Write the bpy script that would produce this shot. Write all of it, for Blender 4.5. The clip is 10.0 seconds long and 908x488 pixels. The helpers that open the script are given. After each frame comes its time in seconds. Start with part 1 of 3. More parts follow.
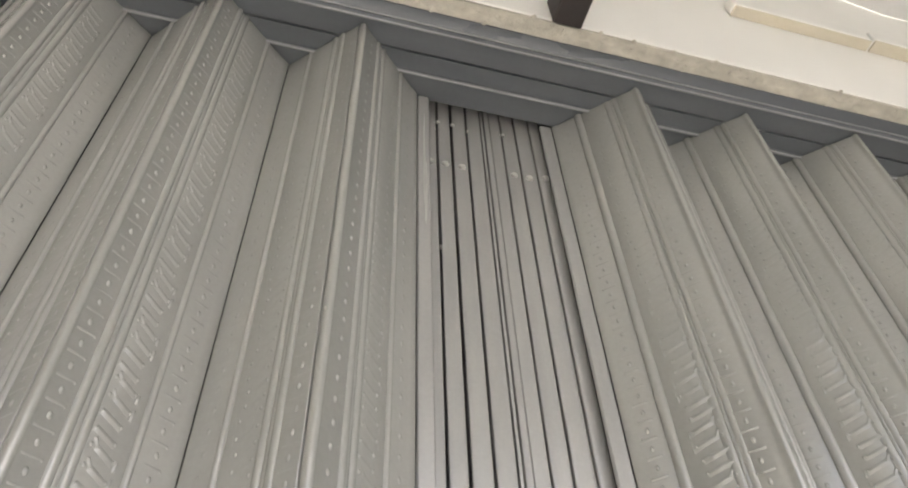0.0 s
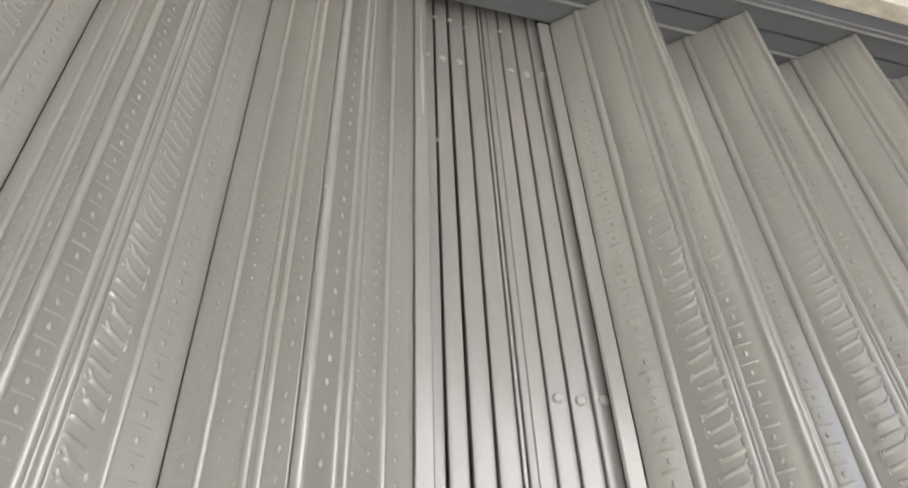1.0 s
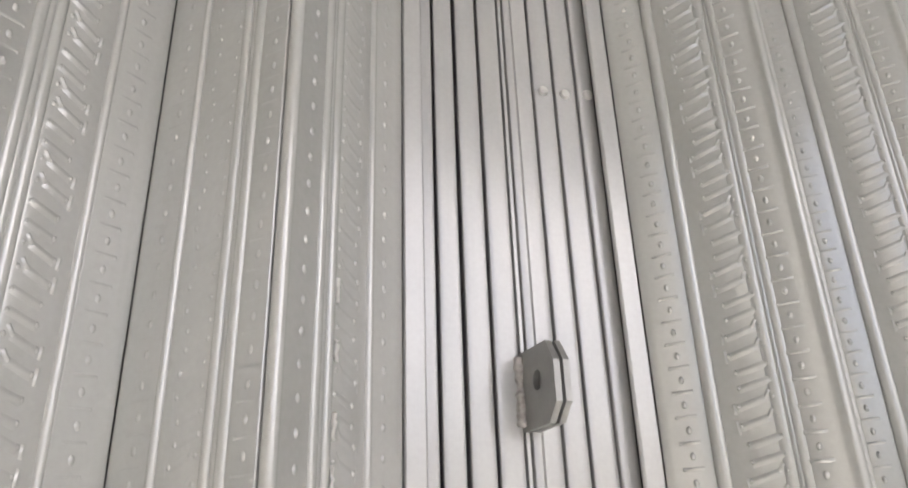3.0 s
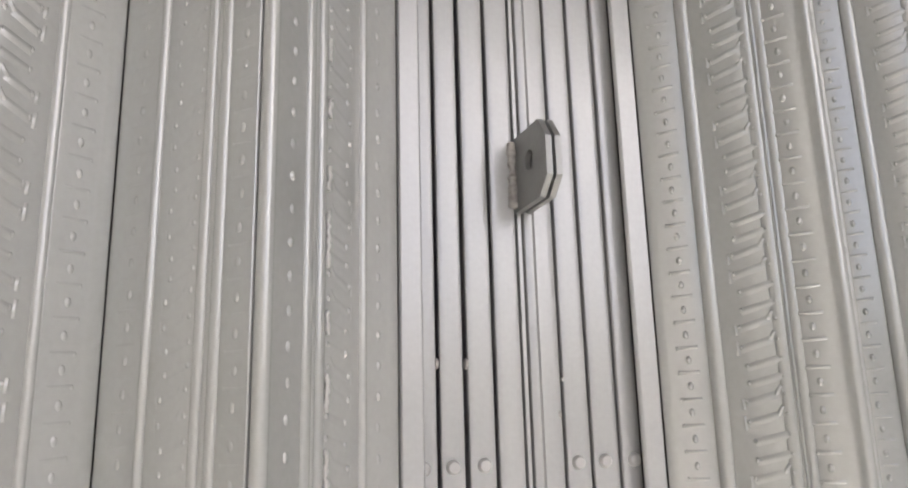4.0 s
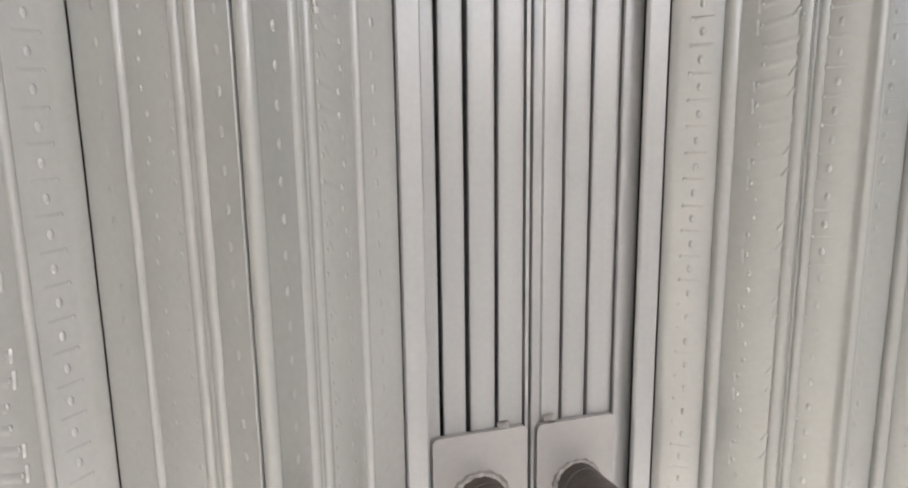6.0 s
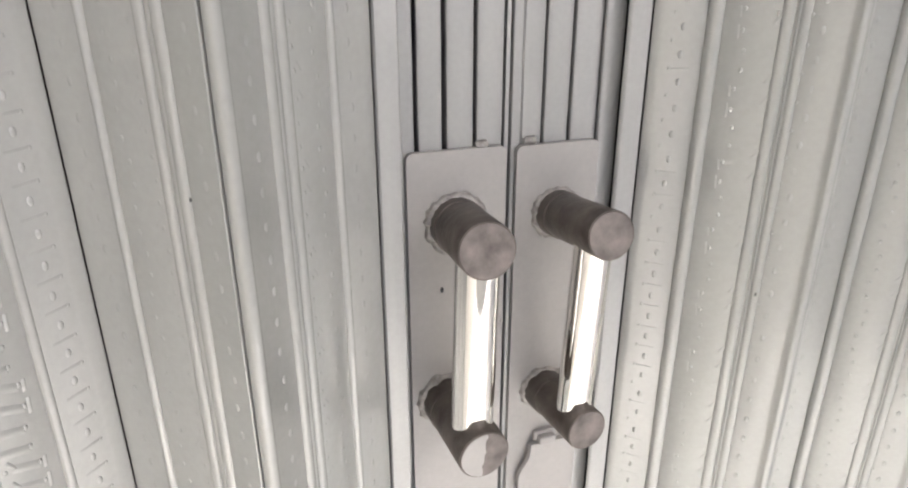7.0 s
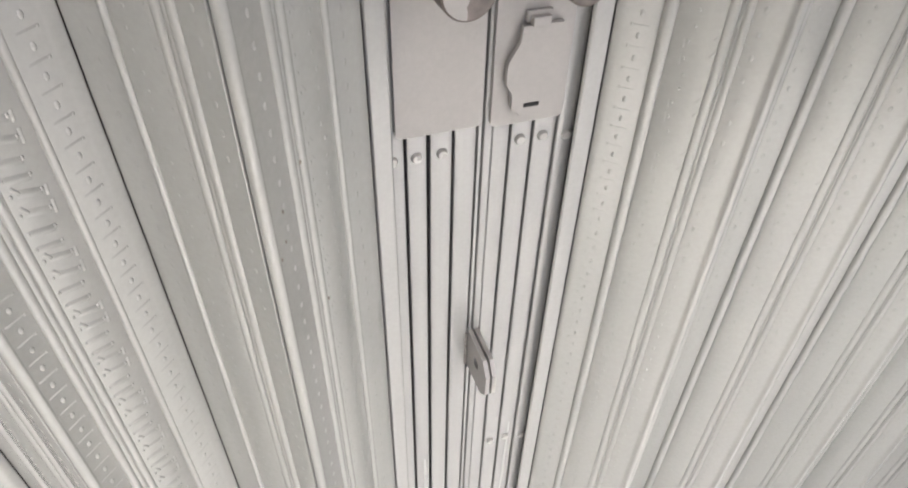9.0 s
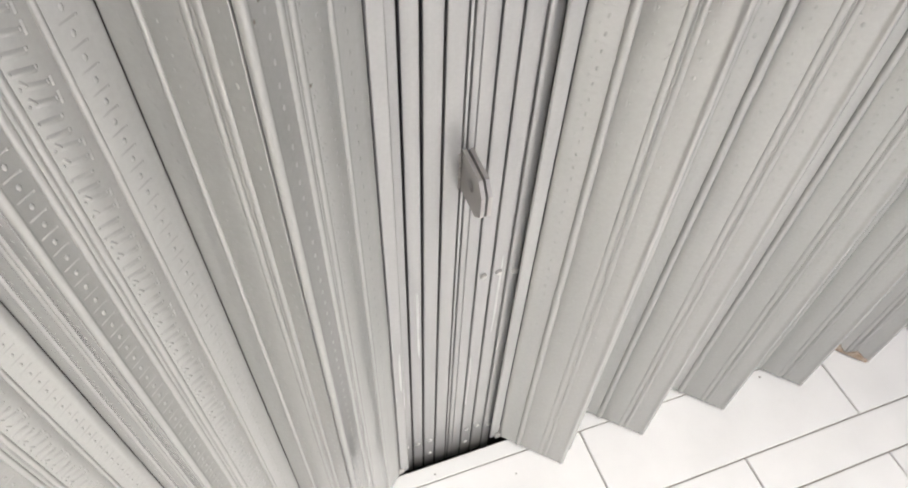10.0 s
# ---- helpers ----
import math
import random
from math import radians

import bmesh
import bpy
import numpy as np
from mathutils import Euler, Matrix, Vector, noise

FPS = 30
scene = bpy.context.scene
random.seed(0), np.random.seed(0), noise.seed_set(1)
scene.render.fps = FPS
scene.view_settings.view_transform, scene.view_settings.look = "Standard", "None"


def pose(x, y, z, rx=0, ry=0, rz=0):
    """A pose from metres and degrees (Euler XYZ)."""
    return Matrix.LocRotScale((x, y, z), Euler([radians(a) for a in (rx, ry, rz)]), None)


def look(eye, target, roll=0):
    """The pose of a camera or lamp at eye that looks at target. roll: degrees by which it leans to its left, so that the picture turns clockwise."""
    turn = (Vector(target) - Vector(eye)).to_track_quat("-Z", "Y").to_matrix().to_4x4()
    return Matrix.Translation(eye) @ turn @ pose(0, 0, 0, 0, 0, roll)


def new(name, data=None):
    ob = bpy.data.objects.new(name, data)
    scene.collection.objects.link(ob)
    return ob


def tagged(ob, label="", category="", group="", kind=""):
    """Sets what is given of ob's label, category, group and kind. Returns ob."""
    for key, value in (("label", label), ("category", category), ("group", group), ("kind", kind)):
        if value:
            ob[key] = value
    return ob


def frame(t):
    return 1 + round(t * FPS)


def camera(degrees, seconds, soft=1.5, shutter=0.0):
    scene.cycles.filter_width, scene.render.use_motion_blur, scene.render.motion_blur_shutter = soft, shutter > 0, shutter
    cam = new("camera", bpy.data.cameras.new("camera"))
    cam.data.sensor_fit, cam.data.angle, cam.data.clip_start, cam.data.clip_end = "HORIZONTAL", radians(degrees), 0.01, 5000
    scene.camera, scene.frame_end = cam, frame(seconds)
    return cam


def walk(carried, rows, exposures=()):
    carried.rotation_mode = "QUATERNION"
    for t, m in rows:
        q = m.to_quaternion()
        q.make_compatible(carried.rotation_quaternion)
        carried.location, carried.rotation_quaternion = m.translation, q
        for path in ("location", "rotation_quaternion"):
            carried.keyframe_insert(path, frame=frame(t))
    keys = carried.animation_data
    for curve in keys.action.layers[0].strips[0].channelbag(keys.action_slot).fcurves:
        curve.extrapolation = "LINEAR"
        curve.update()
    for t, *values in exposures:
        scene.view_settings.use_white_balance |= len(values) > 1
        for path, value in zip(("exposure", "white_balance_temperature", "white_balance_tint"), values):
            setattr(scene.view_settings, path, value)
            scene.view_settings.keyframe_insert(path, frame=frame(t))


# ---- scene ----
cam = camera(66.93, 10.0, soft=2.0)
PATH = [
    (0, (-0.1800, -0.4433, 1.6911), (0.0266, 0.2220, 2.4085), -2.98),
    (0.5, (-0.1806, -0.4421, 1.6752), (0.0374, 0.2605, 2.3526), -2.72),
    (1, (-0.1800, -0.4377, 1.6612), (0.0506, 0.3037, 2.2913), -2.67),
    (1.5, (-0.1776, -0.4321, 1.6526), (0.0794, 0.3519, 2.2177), -2.70),
    (2, (-0.1762, -0.4262, 1.6356), (0.0892, 0.3981, 2.1357), -2.53),
    (2.5, (-0.1756, -0.4173, 1.6145), (0.0990, 0.4389, 2.0521), -2.24),
    (3, (-0.1748, -0.4077, 1.5897), (0.1091, 0.4760, 1.9617), -1.91),
    (3.5, (-0.1733, -0.3998, 1.5614), (0.1191, 0.5094, 1.8579), -1.62),
    (4, (-0.1702, -0.3959, 1.5301), (0.1274, 0.5367, 1.7340), -1.45),
    (4.5, (-0.1663, -0.3877, 1.4894), (0.1237, 0.5641, 1.5889), -1.68),
    (5, (-0.1663, -0.3824, 1.4516), (0.1140, 0.5775, 1.4443), -1.31),
    (5.5, (-0.1676, -0.3809, 1.4140), (0.1205, 0.5722, 1.3208), -1.04),
    (6, (-0.1672, -0.3777, 1.3728), (0.1316, 0.5579, 1.1850), -0.78),
    (6.5, (-0.1655, -0.3744, 1.3284), (0.1411, 0.5334, 1.0421), -0.48),
    (7, (-0.1630, -0.3732, 1.2807), (0.1411, 0.4987, 0.8969), -0.06),
    (7.5, (-0.1613, -0.3786, 1.2446), (0.1337, 0.4615, 0.7894), 0.52),
    (8, (-0.1615, -0.3827, 1.2102), (0.1242, 0.4116, 0.6740), 0.72),
    (8.5, (-0.1607, -0.3861, 1.1802), (0.1157, 0.3646, 0.5802), 1.18),
    (9, (-0.1615, -0.3890, 1.1450), (0.0964, 0.3070, 0.4749), 1.53),
    (9.5, (-0.1670, -0.3917, 1.1064), (0.0784, 0.2426, 0.3733), 1.69),
    (10, (-0.1688, -0.4017, 1.0764), (0.0657, 0.1724, 0.2919), 3.01),
]
walk(cam, [(t, look(eye, target, roll)) for t, eye, target, roll in PATH],
     exposures=[(0.0, 1.9, 6720, 5), (2.0, 2.08, 6540, 6), (3.5, 1.92, 6490, 8), (4.5, 1.71, 6440, 8), (5.5, 1.68, 6490, 7), (7.0, 1.68, 6340, 7), (8.0, 1.59, 6340, 7), (10.0, 1.14, 6290, 7)])

# ---- world, sun ----
SUN_EL, SUN_AZ = 55.0, 140.0      # degrees; azimuth measured from +y towards +x
world = bpy.data.worlds.new("sky")
scene.world = world
world.use_nodes = True
wn = world.node_tree
sky = wn.nodes.new("ShaderNodeTexSky")
sky.sky_type = "NISHITA"
sky.sun_disc = False
sky.sun_elevation = radians(SUN_EL)
sky.sun_rotation = radians(SUN_AZ)
sky.air_density, sky.dust_density, sky.ozone_density = 0.38, 5.0, 0.3
bg = wn.nodes["Background"]
bg.inputs["Strength"].default_value = 0.15
wn.links.new(sky.outputs["Color"], bg.inputs["Color"])
sun_data = bpy.data.lights.new("sun", "SUN")
sun_data.energy, sun_data.angle, sun_data.color = 1.2, radians(22), (1.0, 0.98, 0.95)
sun = new("sun", sun_data)
az, el = radians(SUN_AZ), radians(SUN_EL)
sun.matrix_world = look((20 * math.sin(az) * math.cos(el), 20 * math.cos(az) * math.cos(el), 20 * math.sin(el)), (0, 0, 0))


# ---- materials ----
def material(name, base, rough=0.5, metal=0.0, vary=0.12, scale=(6.0, 6.0, 6.0), fine=220.0, bump=0.15, bump_dist=0.0006,
             tint=None, dirt=0.0, spec=0.5, rough_vary=0.08):
    """Painted or raw surface: colour varies at a broad and a fine scale, with fine relief and a little dirt."""
    m = bpy.data.materials.new(name)
    m.use_nodes = True
    nt = m.node_tree
    L, N = nt.links.new, nt.nodes.new
    bsdf = nt.nodes["Principled BSDF"]
    geo = N("ShaderNodeNewGeometry")
    mp = N("ShaderNodeMapping")
    mp.inputs["Scale"].default_value = scale
    L(geo.outputs["Position"], mp.inputs["Vector"])
    big = N("ShaderNodeTexNoise")
    big.inputs["Scale"].default_value, big.inputs["Detail"].default_value = 1.0, 5.0
    L(mp.outputs["Vector"], big.inputs["Vector"])
    small = N("ShaderNodeTexNoise")
    small.inputs["Scale"].default_value, small.inputs["Detail"].default_value = fine, 3.0
    L(geo.outputs["Position"], small.inputs["Vector"])
    ramp = N("ShaderNodeValToRGB")
    lo = [c * (1 - vary) for c in base]
    hi = [min(1, c * (1 + vary)) for c in (tint or base)]
    ramp.color_ramp.elements[0].position, ramp.color_ramp.elements[1].position = 0.3, 0.7
    ramp.color_ramp.elements[0].color, ramp.color_ramp.elements[1].color = (*lo, 1), (*hi, 1)
    L(big.outputs["Fac"], ramp.inputs["Fac"])
    mix = N("ShaderNodeMix")
    mix.data_type, mix.blend_type = "RGBA", "OVERLAY"
    mix.inputs["Factor"].default_value = 0.07
    L(ramp.outputs["Color"], mix.inputs["A"])
    L(small.outputs["Fac"], mix.inputs["B"])
    out = mix.outputs["Result"]
    if dirt:
        dn = N("ShaderNodeTexNoise")
        dn.inputs["Scale"].default_value, dn.inputs["Detail"].default_value, dn.inputs["Roughness"].default_value = 38.0, 8.0, 0.7
        L(geo.outputs["Position"], dn.inputs["Vector"])
        dr = N("ShaderNodeValToRGB")
        dr.color_ramp.elements[0].position, dr.color_ramp.elements[1].position = 0.6, 0.78
        dr.color_ramp.elements[0].color, dr.color_ramp.elements[1].color = (0, 0, 0, 1), (dirt, dirt, dirt, 1)
        L(dn.outputs["Fac"], dr.inputs["Fac"])
        dm = N("ShaderNodeMix")
        dm.data_type, dm.blend_type = "RGBA", "MIX"
        L(dr.outputs["Color"], dm.inputs["Factor"])
        L(out, dm.inputs["A"])
        dm.inputs["B"].default_value = (base[0] * 0.42, base[1] * 0.38, base[2] * 0.3, 1)
        out = dm.outputs["Result"]
    L(out, bsdf.inputs["Base Color"])
    rr = N("ShaderNodeMapRange")
    rr.inputs["To Min"].default_value, rr.inputs["To Max"].default_value = rough - rough_vary, rough + rough_vary
    L(big.outputs["Fac"], rr.inputs["Value"])
    L(rr.outputs["Result"], bsdf.inputs["Roughness"])
    bsdf.inputs["Metallic"].default_value = metal
    bsdf.inputs["Specular IOR Level"].default_value = spec
    bn = N("ShaderNodeBump")
    bn.inputs["Strength"].default_value, bn.inputs["Distance"].default_value = bump, bump_dist
    add = N("ShaderNodeMath")
    add.operation = "MULTIPLY_ADD"
    add.inputs[1].default_value = 4.0
    L(big.outputs["Fac"], add.inputs[0])
    L(small.outputs["Fac"], add.inputs[2])
    L(add.outputs["Value"], bn.inputs["Height"])
    L(bn.outputs["Normal"], bsdf.inputs["Normal"])
    return m


PAINT = material("silver_gate_paint", (0.423, 0.427, 0.408), 0.20, 0.3, 0.08, (9, 9, 0.9), 260, 0.12, 0.0008, (0.435, 0.432, 0.415), dirt=0.06)
SLAT = material("silver_channel_paint", (0.415, 0.412, 0.402), 0.25, 0.25, 0.05, (60, 40, 1.4), 300, 0.10, 0.0003, dirt=0.12, rough_vary=0.06)
PLATE = material("grey_plate_paint", (0.40, 0.385, 0.365), 0.45, 0.2, 0.05, (12, 12, 12), 300, 0.2, 0.0004, dirt=0.1)
RIVET = material("rivet_steel", (0.46, 0.45, 0.43), 0.3, 0.3, 0.06, (90, 90, 90), 500, 0.2, 0.0003)
HASP = material("bare_zinc_steel", (0.30, 0.30, 0.285), 0.42, 0.6, 0.1, (60, 60, 60), 500, 0.3, 0.0004, dirt=0.25)
POST = material("dark_brown_steel", (0.100, 0.082, 0.070), 0.5, 0.35, 0.28, (80, 80, 80), 600, 0.5, 0.0006, (0.13, 0.11, 0.095), dirt=0.2)
POST_END = material("worn_brown_steel", (0.15, 0.13, 0.118), 0.55, 0.2, 0.25, (90, 90, 90), 700, 0.3, 0.0004, (0.2, 0.175, 0.16))
CHROME = material("polished_chrome", (0.82, 0.8, 0.77), 0.05, 1.0, 0.03, (30, 30, 8), 900, 0.03, 0.0002, rough_vary=0.03)
WELD = material("weld_bead", (0.38, 0.36, 0.335), 0.5, 0.5, 0.3, (220, 220, 220), 900, 0.6, 0.001, dirt=0.4)
DIRT = material("brown_dirt", (0.13, 0.11, 0.09), 0.8, 0.0, 0.2, (90, 90, 90), 400, 0.3, 0.0004)
RUST = material("orange_rust", (0.36, 0.22, 0.12), 0.75, 0.1, 0.4, (60, 60, 60), 400, 0.5, 0.0006, (0.40, 0.34, 0.28), dirt=0.3)
TRACK = material("blue_grey_track_paint", (0.112, 0.121, 0.134), 0.30, 0.1, 0.1, (5, 20, 20), 250, 0.2, 0.0005, dirt=0.15)
LIT_BEAD = material("lit_track_bead", (0.30, 0.305, 0.31), 0.35, 0.2, 0.12, (12, 60, 60), 300, 0.2, 0.0004, dirt=0.2)
PLASTER = material("raw_cement_edge", (0.56, 0.53, 0.46), 0.85, 0.0, 0.18, (40, 60, 60), 160, 0.7, 0.003, dirt=0.45, spec=0.2)
WALL = material("cream_wall_paint", (0.93, 0.92, 0.88), 0.7, 0.0, 0.04, (4, 4, 4), 180, 0.3, 0.001, spec=0.3)
WHITE = material("white_ledge_paint", (0.82, 0.82, 0.8), 0.6, 0.0, 0.05, (9, 9, 9), 200, 0.3, 0.001)
BEAM = material("dark_steel_tube", (0.045, 0.036, 0.034), 0.5, 0.2, 0.2, (30, 30, 30), 300, 0.3, 0.0006)
TILE = material("white_floor_tile", (0.87, 0.865, 0.85), 0.35, 0.0, 0.04, (8, 8, 8), 150, 0.1, 0.0004, dirt=0.06)
GROUT = material("brown_grey_tile_joint", (0.33, 0.31, 0.28), 0.9, 0.0, 0.15, (20, 20, 20), 200, 0.5, 0.001)
# near-black paints the unlit space behind the gate; also colours small dark flecks
DARK = material("near_black_shade_and_flecks", (0.03, 0.03, 0.03), 0.9, 0.0, 0.1)
ROOF = material("grey_roof_sheet", (0.68, 0.68, 0.67), 0.55, 0.2, 0.1)
# beige carries the shade under the white trunking; the dirt is its own
CREAM = material("shaded_cream_underside", (0.62, 0.57, 0.46), 0.55, 0.0, 0.08, (6, 20, 20), 200, 0.3, 0.001, dirt=0.3)
SIDE = material("cream_side_wall_paint", (0.50, 0.485, 0.455), 0.7, 0.0, 0.06, (4, 4, 4), 180, 0.3, 0.001, spec=0.3)
GROUND = material("grey_concrete_ground", (0.15, 0.148, 0.143), 0.9, 0.0, 0.15, (1.5, 1.5, 1.5), 60, 0.4, 0.004)


# ---- mesh helpers ----
def part(name, bm, mat, parent=None, label=""):
    me = bpy.data.meshes.new(name)
    if isinstance(bm, bmesh.types.BMesh):
        bmesh.ops.recalc_face_normals(bm, faces=bm.faces)
        bm.to_mesh(me)
        bm.free()
    else:
        me.from_pydata(*bm)
        me.update()
    me.materials.append(mat)
    ob = new(name, me)
    if parent:
        ob.parent = parent
    if label:
        ob["label"] = label
    return ob


def again(ob, parent, matrix=None):
    """One more object on the same mesh."""
    o = new(ob.name.split(".")[0], ob.data)
    o.parent = parent
    if matrix is not None:
        o.matrix_local = matrix
    return o


def smooth(ob, angle=40):
    for p in ob.data.polygons:
        p.use_smooth = True
    ob.data.set_sharp_from_angle(angle=radians(angle))
    return ob


def prism(pts, z0, z1, cuts=1):
    """Closed outline in x, y, drawn up from z0 to z1."""
    n = len(pts)
    verts, faces = [], []
    for k in range(cuts + 1):
        z = z0 + (z1 - z0) * k / cuts
        verts += [(x, y, z) for x, y in pts]
    for k in range(cuts):
        for i in range(n):
            j = (i + 1) % n
            faces.append((k * n + i, k * n + j, (k + 1) * n + j, (k + 1) * n + i))
    bm = bmesh.new()
    vs = [bm.verts.new(v) for v in verts]
    for f in faces:
        bm.faces.new([vs[i] for i in f])
    bm.faces.new(vs[:n][::-1])
    bm.faces.new(vs[-n:])
    return bm


def box(x0, x1, y0, y1, z0, z1, bevel=0.0, segs=2):
    bm = bmesh.new()
    bmesh.ops.create_cube(bm, size=1.0)
    for v in bm.verts:
        v.co = Vector(((x0 + x1) / 2 + v.co.x * (x1 - x0), (y0 + y1) / 2 + v.co.y * (y1 - y0), (z0 + z1) / 2 + v.co.z * (z1 - z0)))
    if bevel:
        bmesh.ops.bevel(bm, geom=bm.edges[:], offset=bevel, segments=segs, affect="EDGES", profile=0.5)
    return bm


def sheet(line, t):
    """A folded sheet: an open outline thickened by t to its right side."""
    P = [Vector(p) for p in line]
    back = []
    for i, p in enumerate(P):
        a, b = P[max(0, i - 1)], P[min(len(P) - 1, i + 1)]
        d = (b - a).normalized()
        back.append(p + Vector((-d.y, d.x)) * t)
    return [tuple(p) for p in P] + [tuple(p) for p in reversed(back)]


def rod(p0, p1, r, segs=32, bevel=0.0, taper=1.0):
    """Round bar from p0 to p1."""
    p0, p1 = Vector(p0), Vector(p1)
    d = p1 - p0
    bm = bmesh.new()
    bmesh.ops.create_cone(bm, cap_ends=True, segments=segs, radius1=r, radius2=r * taper, depth=d.length)
    if bevel:
        rims = [e for e in bm.edges if len(e.link_faces) == 2 and any(len(f.verts) > 4 for f in e.link_faces)]
        bmesh.ops.bevel(bm, geom=rims, offset=bevel, segments=2, affect="EDGES", profile=0.5)
    q = d.to_track_quat("Z", "Y").to_matrix().to_4x4()
    bmesh.ops.transform(bm, matrix=Matrix.Translation((p0 + p1) / 2) @ q, verts=bm.verts)
    return bm


# ---- setting ----
SOFFIT = 2.390
WEST = -1.0
FAR = 60.0

ground = tagged(part("ground", box(-FAR, FAR, -FAR, FAR, -0.4, -0.1), GROUND), "grey concrete ground in the open", "ground", kind="structure")
FLOOR_X0, FLOOR_X1, FLOOR_Y0 = WEST, 2.1, -1.85
floor = tagged(part("floor", box(FLOOR_X0, FLOOR_X1, FLOOR_Y0, -0.025, -0.3, -0.004), GROUT), "grey bedding under the white floor tiles", "floor", kind="structure")

# wall above the gate, its raw lower edge, the ledge on it
wall_above = tagged(part("wall_above", box(-4, 4, -0.140, -0.1195, SOFFIT + 0.014, 2.9, 0.003), WALL),
                    "cream painted wall above the gate", "wall", kind="structure")
tagged(part("wall_inner", box(-4, 4, -0.1194, 0.499, SOFFIT + 0.125, 2.9), DARK), "lintel behind the cream wall, unlit shade painted near-black", "wall", kind="structure")
edge_bm = box(-4, 4, -0.1385, -0.1192, SOFFIT + 0.009, SOFFIT + 0.0136)
part("plaster_edge", edge_bm, PLASTER, wall_above, "rough raw cement lower edge")
rnd = random.Random(8)
bm = bmesh.new()
for k in range(150):
    x, y = rnd.uniform(-0.2, 1.3), rnd.choice((-0.1380, -0.1300, -0.1230)) + rnd.uniform(-0.003, 0.003)
    r = rnd.uniform(0.0012, 0.0034)
    m = Matrix.Translation((x, y, SOFFIT + 0.0090)) @ Matrix.Rotation(rnd.uniform(0, 3), 4, "Z") @ Matrix.Diagonal((r * rnd.uniform(0.8, 1.9), r, r * 0.55, 1))
    bmesh.ops.create_icosphere(bm, subdivisions=1, radius=1.0, matrix=m)
crumbs = part("cement_crumbs", bm, PLASTER, wall_above, "uneven crumbs along the raw cement edge")
crumbs["kind"] = "stuff"
for side, x0, x1 in (("wall_west", -4.2, WEST), ("wall_east", 2.1, 4.2)):
    tagged(part(side, box(x0, x1, -0.140, 0.499, -0.12, SOFFIT + 0.012), WALL), "cream painted wall beside the gate", "wall", kind="structure")
# unseen back wall and track bed, coloured near-black so the gaps read as shade
tagged(part("wall_back", box(-4, 4, 0.5, 0.6, -0.3, 2.9), DARK), "added back wall, near-black to stand for the unlit shop", "wall", kind="structure")
tagged(part("floor_track", box(WEST, 2.1, -0.0249, 0.499, -0.3, -0.09), DARK), "sunken floor track of the gate, shade painted in near-black", "gate track", kind="structure")
# side walls out of view, added to steer what the leaves and chrome reflect
for side, x0 in (("unseen_side_west", WEST - 0.15), ("unseen_side_east", 2.1)):
    tagged(part(side, box(x0, x0 + 0.15, -2.5, -0.1402, -0.12, 2.9), SIDE), "unseen cream side wall, added to shape light and reflections on the gate", "wall", kind="structure")

# overhead track of the gate
H = SOFFIT
track_line = [(-0.016, H + 0.12), (-0.016, H), (-0.0455, H), (-0.0458, H - 0.0030), (-0.0468, H - 0.0048), (-0.0482, H - 0.0050), (-0.0498, H - 0.0030), (-0.0512, H), (-0.0712, H), (-0.0712, H + 0.006),
              (-0.0738, H + 0.006), (-0.0738, H), (-0.0990, H), (-0.1000, H - 0.0026), (-0.1012, H - 0.0042), (-0.1028, H - 0.0042), (-0.1046, H - 0.0016), (-0.1065, H + 0.0012), (-0.1135, H + 0.0045),
              (-0.1185, H + 0.0085), (-0.119, H + 0.12)]
bm = prism([(y, z) for y, z in track_line], WEST, 2.1)
for v in bm.verts:
    v.co = Vector((v.co.z, v.co.x, v.co.y))
track = tagged(smooth(part("overhead_track", bm, TRACK), 25), "blue-grey painted steel overhead track of the folding gate", "gate track", kind="structure")

# paler rods paint the bright line that light draws along each bead
for y, z, r in ((-0.0484, H - 0.0034, 0.0019), (-0.1020, H - 0.0028, 0.0016), (-0.1072, H + 0.0006, 0.0010)):
    smooth(part("rolled_bead", rod((WEST, y, z), (2.1, y, z), r, 12), LIT_BEAD, track, "bead of the track, its highlight painted in paler grey"), 60)

# threshold
tagged(part("threshold", box(WEST, 2.1, -0.0492, -0.0245, -0.0039, 0.0, 0.0012), WHITE), "white threshold strip under the folding gate", "threshold", kind="structure")

# roof over the forecourt
bm = bmesh.new()
prof = []
for k in range(121):
    x = -4 + 8 * k / 120
    prof.append((x, 2.738 + 0.012 * math.cos(k * math.pi / 1.5)))
n = len(prof)
vs = [[bm.verts.new((x, y, z + dz + dy)) for x, z in prof] for y, dy, dz in ((-0.141, 0, 0), (-1.6, -0.07, 0), (-1.6, -0.07, 0.004), (-0.141, 0, 0.004))]
for a in range(4):
    b = (a + 1) % 4
    for i in range(n - 1):
        bm.faces.new((vs[a][i], vs[a][i + 1], vs[b][i + 1], vs[b][i]))
tagged(part("roof", bm, ROOF), "grey corrugated sheet roof over the entrance", "roof", kind="structure")

# ---- folding gate ----
PEAK_Y, VALLEY_Y = -0.0945, -0.0235
Z0, Z1 = 0.004, SOFFIT - 0.002


